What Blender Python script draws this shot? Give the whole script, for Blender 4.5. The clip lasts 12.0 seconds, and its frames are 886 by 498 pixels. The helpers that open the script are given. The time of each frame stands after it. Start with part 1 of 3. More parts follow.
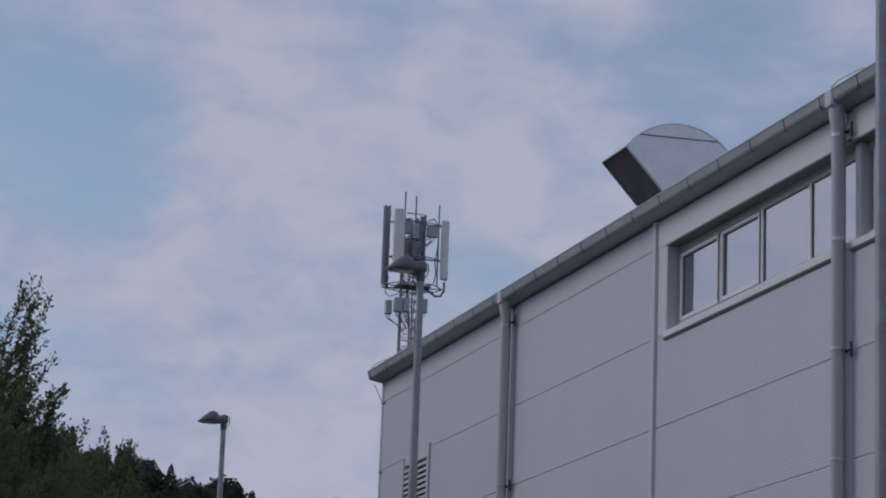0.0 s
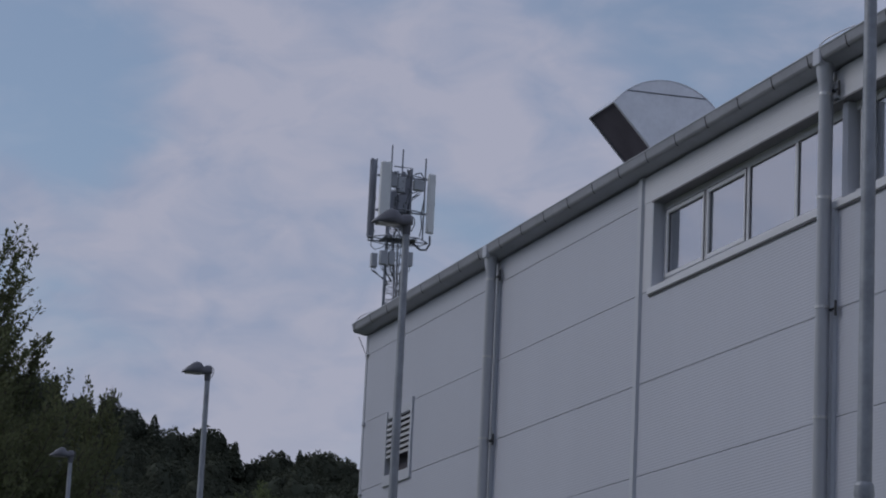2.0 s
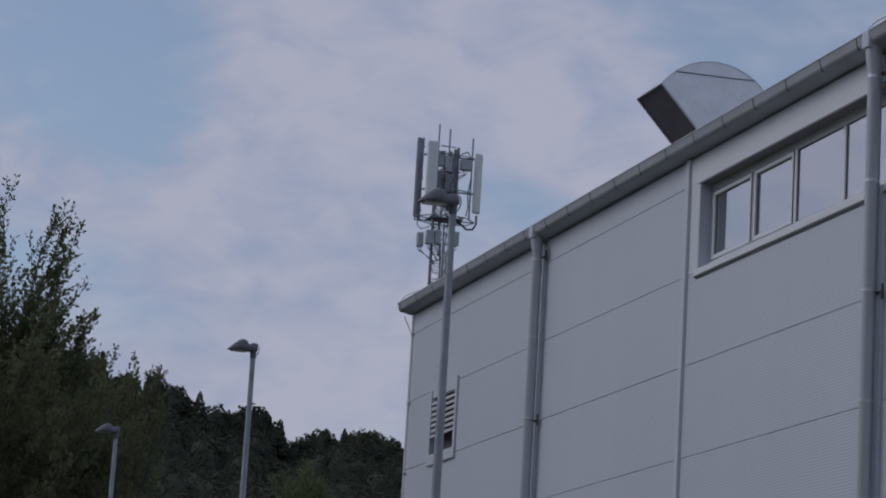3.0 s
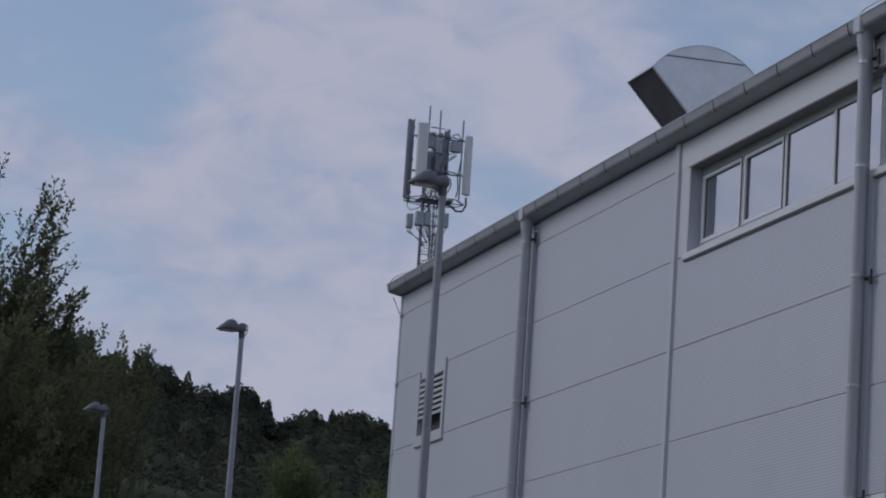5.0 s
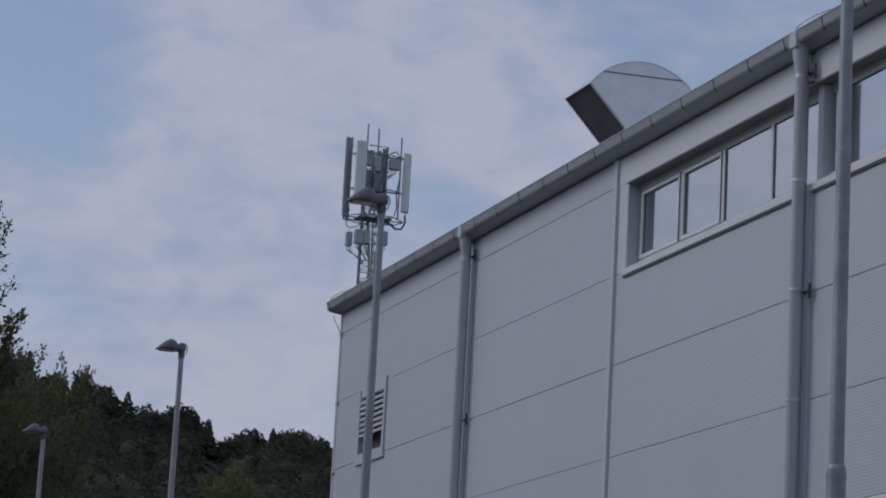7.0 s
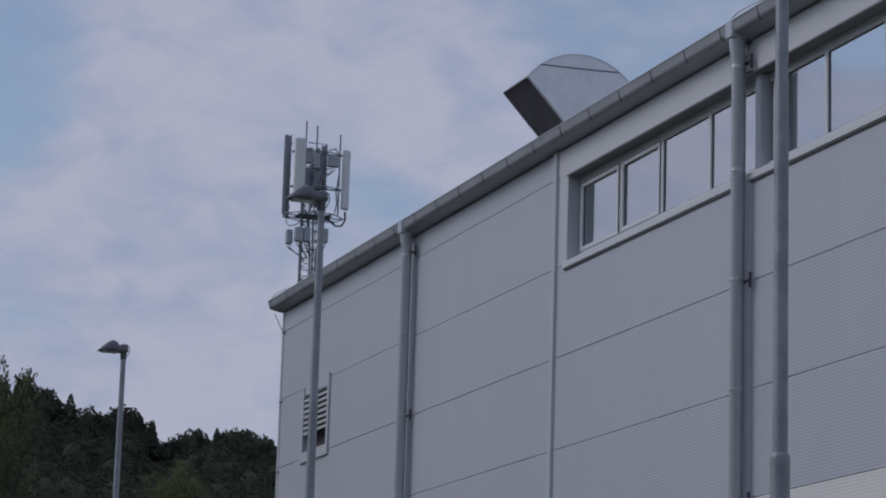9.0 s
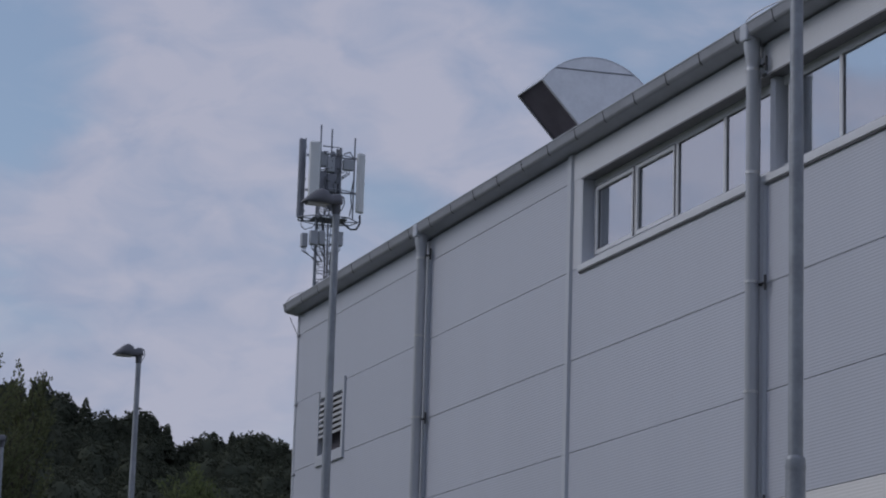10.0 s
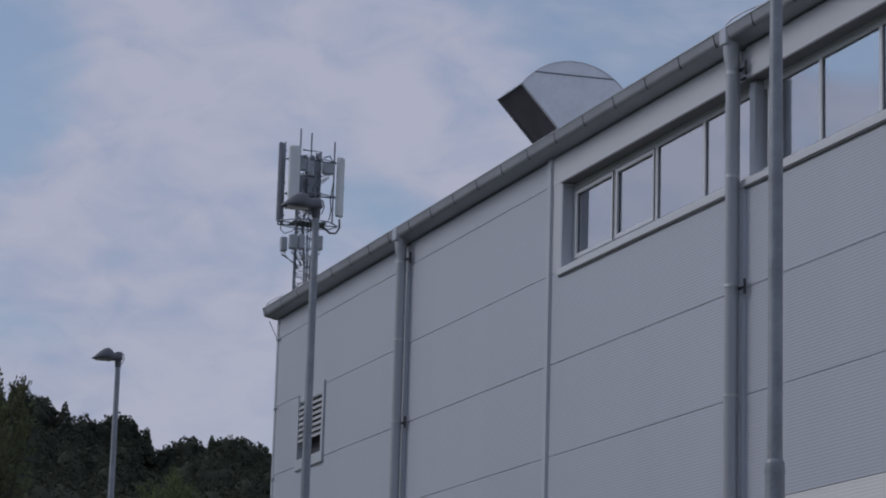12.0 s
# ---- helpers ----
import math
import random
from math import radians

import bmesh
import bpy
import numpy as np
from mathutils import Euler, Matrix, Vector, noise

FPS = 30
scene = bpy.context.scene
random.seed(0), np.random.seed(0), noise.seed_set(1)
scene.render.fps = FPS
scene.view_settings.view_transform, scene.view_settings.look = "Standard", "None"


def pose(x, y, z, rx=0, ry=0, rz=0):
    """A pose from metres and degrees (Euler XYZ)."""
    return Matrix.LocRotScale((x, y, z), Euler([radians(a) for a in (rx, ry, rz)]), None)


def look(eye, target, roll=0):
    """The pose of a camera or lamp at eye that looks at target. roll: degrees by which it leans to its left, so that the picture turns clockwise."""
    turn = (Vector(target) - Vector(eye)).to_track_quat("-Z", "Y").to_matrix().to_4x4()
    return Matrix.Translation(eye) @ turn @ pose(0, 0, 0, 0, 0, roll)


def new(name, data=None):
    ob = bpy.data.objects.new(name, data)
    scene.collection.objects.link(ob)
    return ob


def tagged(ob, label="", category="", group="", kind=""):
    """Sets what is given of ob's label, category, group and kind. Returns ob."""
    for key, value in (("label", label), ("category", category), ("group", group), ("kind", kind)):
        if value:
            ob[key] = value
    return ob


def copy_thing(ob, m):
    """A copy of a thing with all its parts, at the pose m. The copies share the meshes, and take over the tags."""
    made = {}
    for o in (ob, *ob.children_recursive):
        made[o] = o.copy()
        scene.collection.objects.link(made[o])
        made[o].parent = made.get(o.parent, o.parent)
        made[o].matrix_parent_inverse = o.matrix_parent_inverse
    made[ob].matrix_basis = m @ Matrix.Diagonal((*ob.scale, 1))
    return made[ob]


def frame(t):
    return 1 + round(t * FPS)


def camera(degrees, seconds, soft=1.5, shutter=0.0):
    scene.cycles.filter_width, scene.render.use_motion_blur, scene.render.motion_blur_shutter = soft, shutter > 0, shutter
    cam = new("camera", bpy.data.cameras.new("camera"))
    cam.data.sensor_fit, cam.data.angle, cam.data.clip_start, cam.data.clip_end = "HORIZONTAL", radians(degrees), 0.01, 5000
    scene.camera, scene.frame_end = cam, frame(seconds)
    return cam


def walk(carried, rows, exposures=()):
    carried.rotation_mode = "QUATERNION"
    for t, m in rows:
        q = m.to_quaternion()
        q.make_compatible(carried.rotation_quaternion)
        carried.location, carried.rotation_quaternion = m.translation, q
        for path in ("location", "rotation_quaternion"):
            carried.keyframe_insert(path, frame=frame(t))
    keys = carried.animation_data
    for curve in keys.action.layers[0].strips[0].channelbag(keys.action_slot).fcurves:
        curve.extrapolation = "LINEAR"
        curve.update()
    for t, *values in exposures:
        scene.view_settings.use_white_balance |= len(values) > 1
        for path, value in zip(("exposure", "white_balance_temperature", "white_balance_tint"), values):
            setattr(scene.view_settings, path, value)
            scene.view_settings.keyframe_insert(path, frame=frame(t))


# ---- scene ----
# ---------------------------------------------------------------- camera
cam = camera(18.55, 12.0, soft=2.0)


def aim(yaw, pitch, roll):
    """Camera at eye height: degrees right of +y, up, and lean."""
    return pose(0, 0, 1.6, 90 + pitch, 0, -yaw) @ pose(0, 0, 0, 0, 0, roll)


PATH = [
    (0, 17.153, 13.435, 2.121),
    (0.5, 16.572, 13.001, 3.159),
    (1, 17.124, 12.612, 2.626),
    (1.5, 17.389, 12.527, 2.772),
    (2, 17.503, 12.472, 2.763),
    (2.5, 17.041, 12.242, 3.231),
    (3, 16.529, 11.990, 3.474),
    (3.2, 16.622, 11.946, 3.429),
    (4.8, 16.853, 11.520, 4.090),
    (5, 16.782, 11.617, 3.915),
    (5.5, 17.067, 11.608, 3.869),
    (6, 16.727, 12.039, 3.770),
    (6.5, 17.642, 12.181, 3.188),
    (6.7, 17.917, 12.067, 3.176),
    (8.3, 18.752, 12.128, 2.590),
    (8.5, 18.938, 12.148, 2.053),
    (9, 19.348, 12.026, 1.793),
    (9.5, 19.340, 12.120, 1.694),
    (10, 19.026, 12.084, 1.765),
    (10.5, 18.652, 11.973, 1.926),
    (11, 18.562, 12.053, 1.941),
    (11.5, 19.471, 12.015, 1.510),
    (12, 19.462, 12.179, 1.676),
]
walk(cam, [(t, aim(y, p, r)) for t, y, p, r in PATH], exposures=[(0.0, 0.06), (0.5, -0.22), (1.0, -0.17), (1.5, -0.13), (2.0, -0.10), (3.0, -0.03), (5.0, 0.04), (12.0, 0.03)])

# ---------------------------------------------------------------- sky and sun
SUN_EL, SUN_AZ = radians(36), radians(-62)  # azimuth from +y towards +x
world = bpy.data.worlds.new("sky")
scene.world = world
world.use_nodes = True
wn, wl = world.node_tree.nodes, world.node_tree.links
wn.clear()


def wnode(kind, **sets):
    n = wn.new(kind)
    for k, v in sets.items():
        n.inputs[k].default_value = v
    return n


def wmath(op, a, b=None):
    n = wn.new("ShaderNodeMath")
    n.operation = op
    for i, v in enumerate((a, b)):
        if v is None:
            continue
        if isinstance(v, (int, float)):
            n.inputs[i].default_value = v
        else:
            wl.new(v, n.inputs[i])
    return n.outputs[0]


sky = wn.new("ShaderNodeTexSky")
sky.sky_type = "NISHITA"
sky.sun_disc = False
sky.sun_elevation, sky.sun_rotation = SUN_EL, SUN_AZ
sky.air_density, sky.dust_density, sky.ozone_density = 1.0, 0.6, 1.5
coord = wn.new("ShaderNodeTexCoord")
moved = wn.new("ShaderNodeVectorMath")
moved.operation = "MULTIPLY_ADD"
moved.inputs[1].default_value, moved.inputs[2].default_value = (1.0, 1.0, 1.9), (0.31, 1.37, 0.6)
wl.new(coord.outputs["Generated"], moved.inputs[0])
big = wnode("ShaderNodeTexNoise", Scale=12.0, Detail=5.0, Roughness=0.5, Distortion=0.35)
wl.new(moved.outputs[0], big.inputs["Vector"])
shade = wnode("ShaderNodeTexNoise", Scale=30.0, Detail=5.0, Roughness=0.52, Distortion=0.5)
wl.new(moved.outputs[0], shade.inputs["Vector"])
# banks of cloud and gaps between them: azimuth, elevation, radius in degrees, thicker or thinner
BANKS = ((7.9, 16.1, 2.5, -0.12), (10.1, 15.5, 2.5, -0.25), (21.3, 16.4, 3.3, -0.14), (25.0, 17.4, 2.5, -0.12), (13.0, 16.6, 3.1, 0.12), (14.7, 15.5, 2.8, 0.14),
         (17.5, 16.8, 2.4, 0.12), (19.8, 15.3, 2.6, 0.24), (11.4, 14.7, 2.5, 0.08), (13.7, 13.4, 3.0, 0.06), (13.0, 11.0, 4.1, 0.1), (15.2, 9.6, 3.8, 0.08),
         (24.2, 15.9, 1.8, 0.06), (-23.5, 13.0, 4.0, 0.2), (-28.5, 18.0, 3.5, -0.25), (-30.0, 14.6, 2.2, 0.2))
density = big.outputs[0]
for az, el, rad, amount in BANKS:
    dot = wn.new("ShaderNodeVectorMath")
    dot.operation = "DOT_PRODUCT"
    a, e = radians(az), radians(el)
    dot.inputs[1].default_value = (math.sin(a) * math.cos(e), math.cos(a) * math.cos(e), math.sin(e))
    wl.new(coord.outputs["Generated"], dot.inputs[0])
    fall = wn.new("ShaderNodeMapRange")
    fall.interpolation_type = "SMOOTHSTEP"
    fall.inputs[1].default_value, fall.inputs[2].default_value, fall.inputs[4].default_value = math.cos(radians(rad)), 1.0, amount
    wl.new(dot.outputs["Value"], fall.inputs[0])
    density = wmath("ADD", density, fall.outputs[0])
cover = wn.new("ShaderNodeMapRange")
cover.inputs[1].default_value, cover.inputs[2].default_value = 0.26, 0.58
cover.interpolation_type = "SMOOTHSTEP"
wl.new(density, cover.inputs[0])
tone = wn.new("ShaderNodeMapRange")
tone.inputs[1].default_value, tone.inputs[2].default_value = 0.42, 0.62
wl.new(wmath("ADD", wmath("MULTIPLY", shade.outputs[0], 0.6), wmath("MULTIPLY", density, 0.42)), tone.inputs[0])
cloud = wn.new("ShaderNodeMix")
cloud.data_type = "RGBA"
cloud.inputs[6].default_value = (0.30, 0.345, 0.48, 1)
cloud.inputs[7].default_value = (0.404, 0.414, 0.522, 1)
wl.new(tone.outputs[0], cloud.inputs[0])
dim = wn.new("ShaderNodeMix")
dim.data_type, dim.blend_type = "RGBA", "MULTIPLY"
dim.inputs[0].default_value = 1.0
dim.inputs[7].default_value = (0.098, 0.098, 0.098, 1)
wl.new(sky.outputs[0], dim.inputs[6])
mixed = wn.new("ShaderNodeMix")
mixed.data_type = "RGBA"
wl.new(wmath("ADD", wmath("MULTIPLY", cover.outputs[0], 0.62), 0.32), mixed.inputs[0])
wl.new(dim.outputs[2], mixed.inputs[6])
wl.new(cloud.outputs[2], mixed.inputs[7])
bg = wn.new("ShaderNodeBackground")
bg.inputs[1].default_value = 1.0
wl.new(mixed.outputs[2], bg.inputs[0])
wout = wn.new("ShaderNodeOutputWorld")
wl.new(bg.outputs[0], wout.inputs[0])

sun = new("sun", bpy.data.lights.new("sun", "SUN"))
sun.data.energy, sun.data.angle, sun.data.color = 0.75, radians(30), (1.0, 0.97, 0.95)
sun_from = Vector((math.sin(SUN_AZ) * math.cos(SUN_EL), math.cos(SUN_AZ) * math.cos(SUN_EL), math.sin(SUN_EL)))
sun.matrix_world = look(sun_from * 60, (0, 0, 0))


# ---------------------------------------------------------------- materials
def material(name, base, rough=0.6, metal=0.0, spread=0.12, scale=3.0, fine=60.0, bump=0.0, streak=0.0, vary=0.0):
    """Paint or metal with stains at a large scale, grain at a fine one, optional vertical streaks and piece-to-piece variation."""
    m = bpy.data.materials.new(name)
    m.use_nodes = True
    n, l = m.node_tree.nodes, m.node_tree.links
    b = n["Principled BSDF"]
    b.inputs["Roughness"].default_value, b.inputs["Metallic"].default_value = rough, metal
    geo = n.new("ShaderNodeNewGeometry")
    one = n.new("ShaderNodeTexNoise")
    one.inputs["Scale"].default_value, one.inputs["Detail"].default_value = scale, 5
    two = n.new("ShaderNodeTexNoise")
    two.inputs["Scale"].default_value, two.inputs["Detail"].default_value = fine, 3
    if streak:
        st = n.new("ShaderNodeVectorMath")
        st.operation = "MULTIPLY"
        st.inputs[1].default_value = (1, 1, 0.08)
        l.new(geo.outputs["Position"], st.inputs[0])
        l.new(st.outputs[0], one.inputs["Vector"])
    else:
        l.new(geo.outputs["Position"], one.inputs["Vector"])
    l.new(geo.outputs["Position"], two.inputs["Vector"])
    add = n.new("ShaderNodeMath")
    add.operation = "MULTIPLY_ADD"
    l.new(two.outputs[0], add.inputs[0])
    add.inputs[1].default_value = 0.4
    l.new(one.outputs[0], add.inputs[2])
    ramp = n.new("ShaderNodeMapRange")
    ramp.inputs[1].default_value, ramp.inputs[2].default_value = 0.4, 1.0
    ramp.inputs[3].default_value, ramp.inputs[4].default_value = 1 - spread, 1 + spread
    l.new(add.outputs[0], ramp.inputs[0])
    value = ramp.outputs[0]
    if vary:
        info = n.new("ShaderNodeObjectInfo")
        mr = n.new("ShaderNodeMapRange")
        mr.inputs[3].default_value, mr.inputs[4].default_value = 1 - vary, 1 + vary
        l.new(info.outputs["Random"], mr.inputs[0])
        mu = n.new("ShaderNodeMath")
        mu.operation = "MULTIPLY"
        l.new(value, mu.inputs[0])
        l.new(mr.outputs[0], mu.inputs[1])
        value = mu.outputs[0]
    sc = n.new("ShaderNodeVectorMath")
    sc.operation = "SCALE"
    sc.inputs[0].default_value = base
    l.new(value, sc.inputs["Scale"])
    l.new(sc.outputs[0], b.inputs["Base Color"])
    rr = n.new("ShaderNodeMapRange")
    rr.inputs[3].default_value, rr.inputs[4].default_value = max(0.02, rough - 0.08), min(1, rough + 0.08)
    l.new(one.outputs[0], rr.inputs[0])
    l.new(rr.outputs[0], b.inputs["Roughness"])
    if bump:
        bp = n.new("ShaderNodeBump")
        bp.inputs["Strength"].default_value, bp.inputs["Distance"].default_value = 0.5, bump
        l.new(two.outputs[0], bp.inputs["Height"])
        l.new(bp.outputs[0], b.inputs["Normal"])
    return m


def ribbed(name, base, pitch):
    """Coated steel sandwich panel with fine horizontal ribs."""
    m = material(name, base, 0.42, 0.0, 0.05, 0.7, 25.0, 0.0, streak=1, vary=0.018)
    n, l = m.node_tree.nodes, m.node_tree.links
    geo = n.new("ShaderNodeNewGeometry")
    sp = n.new("ShaderNodeSeparateXYZ")
    l.new(geo.outputs["Position"], sp.inputs[0])
    mu = n.new("ShaderNodeMath")
    mu.operation = "MULTIPLY"
    mu.inputs[1].default_value = 2 * math.pi / pitch
    l.new(sp.outputs[2], mu.inputs[0])
    si = n.new("ShaderNodeMath")
    si.operation = "SINE"
    l.new(mu.outputs[0], si.inputs[0])
    bp = n.new("ShaderNodeBump")
    bp.inputs["Strength"].default_value, bp.inputs["Distance"].default_value = 0.6, 0.0010
    l.new(si.outputs[0], bp.inputs["Height"])
    l.new(bp.outputs[0], n["Principled BSDF"].inputs["Normal"])
    return m


def leafy(name, base, base2, island=0.6, patch=0.5, thin=0.3):
    """Leaves that differ from one to the next and let some light through."""
    m = bpy.data.materials.new(name)
    m.use_nodes = True
    n, l = m.node_tree.nodes, m.node_tree.links
    b = n["Principled BSDF"]
    geo = n.new("ShaderNodeNewGeometry")
    no = n.new("ShaderNodeTexNoise")
    no.inputs["Scale"].default_value = patch
    l.new(geo.outputs["Position"], no.inputs["Vector"])
    ad = n.new("ShaderNodeMath")
    ad.operation = "MULTIPLY_ADD"
    ad.inputs[1].default_value = island
    l.new(geo.outputs["Random Per Island"], ad.inputs[0])
    l.new(no.outputs[0], ad.inputs[2])
    mx = n.new("ShaderNodeMix")
    mx.data_type = "RGBA"
    mx.inputs[6].default_value, mx.inputs[7].default_value = (*base, 1), (*base2, 1)
    l.new(ad.outputs[0], mx.inputs[0])
    l.new(mx.outputs[2], b.inputs["Base Color"])
    b.inputs["Roughness"].default_value, b.inputs["Specular IOR Level"].default_value = 0.75, 0.08
    tr = n.new("ShaderNodeBsdfTranslucent")
    l.new(mx.outputs[2], tr.inputs[0])
    ms = n.new("ShaderNodeMixShader")
    ms.inputs[0].default_value = thin
    l.new(b.outputs[0], ms.inputs[1])
    l.new(tr.outputs[0], ms.inputs[2])
    l.new(ms.outputs[0], n["Material Output"].inputs[0])
    return m


PANEL = ribbed("panel_grey", (0.512, 0.535, 0.608), 0.03)
PANEL_PALE = ribbed("panel_pale", (0.80, 0.79, 0.79), 0.03)
TRIM = material("trim_grey", (0.53, 0.555, 0.61), 0.42, 0.0, 0.05, 1.5, 40, streak=1)
LINTEL = ribbed("lintel_sheet", (0.64, 0.655, 0.705), 0.03)
GUTTER = material("gutter_coated_steel", (0.35, 0.365, 0.41), 0.42, 0.1, 0.16, 2.5, 30)
PIPE = material("downpipe_grey", (0.50, 0.52, 0.565), 0.34, 0.2, 0.08, 2.0, 40, streak=1)
CLAMP = material("galvanised_clamp", (0.62, 0.62, 0.62), 0.3, 0.85, 0.15, 20, 90)
DARKMETAL = material("dark_fixing", (0.05, 0.05, 0.055), 0.5, 0.4, 0.2, 10, 60)
JOINT = material("joint_gasket", (0.22, 0.22, 0.235), 0.8, 0.0, 0.15, 2, 40)
CONCRETE = material("concrete_backing", (0.28, 0.28, 0.28), 0.85, 0.0, 0.15, 1.5, 40, 0.002)
ROOF = material("roof_sheet", (0.22, 0.22, 0.23), 0.5, 0.2, 0.15, 0.8, 20)
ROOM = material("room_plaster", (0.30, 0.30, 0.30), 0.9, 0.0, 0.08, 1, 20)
FRAME = material("window_frame_grey", (0.68, 0.695, 0.735), 0.4, 0.0, 0.05, 2, 40)
# gasket colour, also used for the painted shadow line under the sill
GASKET_SHADE = material("gasket_and_shade", (0.15, 0.15, 0.17), 0.6, 0.0, 0.1, 8, 60)
# dark colour carries the shade under the window head
SOFFIT_SHADE = material("soffit_painted_shade", (0.20, 0.20, 0.22), 0.6, 0.0, 0.1, 2, 40)
LOUVRE = material("louvre_slat_grey", (0.56, 0.57, 0.60), 0.45, 0.1, 0.08, 3, 40)
BLACK = material("duct_dark", (0.11, 0.10, 0.12), 0.7, 0.0, 0.3, 3, 40)
HOODMETAL = material("hood_galvanised", (0.74, 0.76, 0.79), 0.30, 0.6, 0.14, 2.2, 18, 0.001)
LAPMETAL = material("lap_galvanised", (0.72, 0.73, 0.74), 0.4, 0.3, 0.1, 4, 30)
GALV = material("pole_galvanised", (0.32, 0.345, 0.385), 0.48, 0.25, 0.26, 4.0, 30, 0.001)
LAMPHEAD = material("lamp_head_grey", (0.125, 0.13, 0.15), 0.5, 0.2, 0.15, 5, 50)
LENS = material("lamp_glass_dull", (0.35, 0.35, 0.33), 0.25, 0.0, 0.1, 5, 50)
MASTMETAL = material("mast_galvanised", (0.29, 0.31, 0.355), 0.5, 0.4, 0.2, 3, 30)
ANTWHITE = material("antenna_white", (0.80, 0.82, 0.83), 0.42, 0.0, 0.06, 1.5, 30)
ANTDARK = material("antenna_back", (0.25, 0.265, 0.31), 0.55, 0.1, 0.15, 2, 30)
RADIO = material("radio_grey", (0.44, 0.465, 0.51), 0.5, 0.0, 0.1, 3, 30)
CABLE = material("cable_black", (0.13, 0.14, 0.16), 0.6, 0.0, 0.1, 5, 50)
BARK = material("bark", (0.07, 0.06, 0.05), 0.9, 0.0, 0.3, 6, 40, 0.01)
LEAF_NEAR = leafy("leaf_near", (0.098, 0.118, 0.060), (0.148, 0.165, 0.09), thin=0.5)
LEAF_PALE = leafy("leaf_pale", (0.110, 0.140, 0.062), (0.155, 0.185, 0.088), thin=0.45)
LEAF_FAR = leafy("leaf_far", (0.080, 0.094, 0.072), (0.125, 0.138, 0.100), 0.2, 0.045, 0.35)
GROUND = material("ground_asphalt_grass", (0.07, 0.08, 0.05), 0.95, 0.0, 0.4, 0.05, 3, 0.01)


def glass():
    """Coated window glass: mirrors much of the sky, lets the rest through."""
    m = bpy.data.materials.new("coated_glass")
    m.use_nodes = True
    n, l = m.node_tree.nodes, m.node_tree.links
    gl = n.new("ShaderNodeBsdfGlossy")
    gl.inputs["Color"].default_value, gl.inputs["Roughness"].default_value = (0.93, 0.95, 0.98, 1), 0.02
    tp = n.new("ShaderNodeBsdfTransparent")
    tp.inputs[0].default_value = (0.55, 0.6, 0.62, 1)
    no = n.new("ShaderNodeTexNoise")
    no.inputs["Scale"].default_value = 0.9
    bp = n.new("ShaderNodeBump")
    bp.inputs["Strength"].default_value, bp.inputs["Distance"].default_value = 0.15, 0.004
    l.new(no.outputs[0], bp.inputs["Height"])
    l.new(bp.outputs[0], gl.inputs["Normal"])
    ms = n.new("ShaderNodeMixShader")
    ms.inputs[0].default_value = 0.64
    l.new(tp.outputs[0], ms.inputs[1])
    l.new(gl.outputs[0], ms.inputs[2])
    l.new(ms.outputs[0], n["Material Output"].inputs[0])
    return m


GLASS = glass()


# ---------------------------------------------------------------- mesh helpers
def thing(name, at, label, category, group="", kind=""):
    ob = new(name)
    ob.location = at
    ob.empty_display_size = 0.2
    return tagged(ob, label, category, group, kind)


def part(name, bm, mat, parent=None, label="", smooth=False):
    me = bpy.data.meshes.new(name)
    bm.to_mesh(me)
    bm.free()
    me.materials.append(mat)
    if smooth:
        me.shade_smooth()
    ob = new(name, me)
    ob.parent = parent
    if label:
        ob["label"] = label
    return ob


def box(bm, x0, x1, y0, y1, z0, z1, bevel=0.0):
    r = bmesh.ops.create_cube(bm, size=1.0, matrix=Matrix.Translation(((x0 + x1) / 2, (y0 + y1) / 2, (z0 + z1) / 2)) @ Matrix.Diagonal((x1 - x0, y1 - y0, z1 - z0, 1)))
    if bevel:
        edges = {e for v in r["verts"] for e in v.link_edges}
        bmesh.ops.bevel(bm, geom=list(edges), offset=bevel, segments=1, affect="EDGES")
    return bm


def boxed(*a, bevel=0.0):
    return box(bmesh.new(), *a, bevel=bevel)


def tube(bm, pts, radii, seg=10, caps=True):
    """A tapered tube along points."""
    pts = [Vector(p) for p in pts]
    if isinstance(radii, (int, float)):
        radii = [radii] * len(pts)
    rings, side = [], None
    for i, p in enumerate(pts):
        d = (pts[min(i + 1, len(pts) - 1)] - pts[max(i - 1, 0)]).normalized()
        if side is None:
            side = d.cross(Vector((0, 0, 1)) if abs(d.z) < 0.9 else Vector((1, 0, 0))).normalized()
        side = (side - d * side.dot(d)).normalized()
        up = d.cross(side)
        rings.append([bm.verts.new(p + (side * math.cos(a) + up * math.sin(a)) * radii[i]) for a in (2 * math.pi * k / seg for k in range(seg))])
    for a, b in zip(rings, rings[1:]):
        for k in range(seg):
            bm.faces.new((a[k], a[(k + 1) % seg], b[(k + 1) % seg], b[k])).smooth = seg > 7
    if caps:
        for ring in (rings[0][::-1], rings[-1]):
            bm.faces.new([bm.verts.new(v.co) for v in ring])
    return bm


def tubed(pts, radii, seg=10):
    return tube(bmesh.new(), pts, radii, seg)


def prism(bm, profile, axis, a0, a1):
    """A closed outline swept along an axis ('x' takes (y, z) pairs, 'y' takes (x, z))."""
    def at(u, v, a):
        return (a, u, v) if axis == "x" else (u, a, v)
    one = [bm.verts.new(at(u, v, a0)) for u, v in profile]
    two = [bm.verts.new(at(u, v, a1)) for u, v in profile]
    k = len(profile)
    for i in range(k):
        bm.faces.new((one[i], one[(i + 1) % k], two[(i + 1) % k], two[i]))
    bm.faces.new(one[::-1])
    bm.faces.new(two)
    bmesh.ops.recalc_face_normals(bm, faces=bm.faces)
    return bm


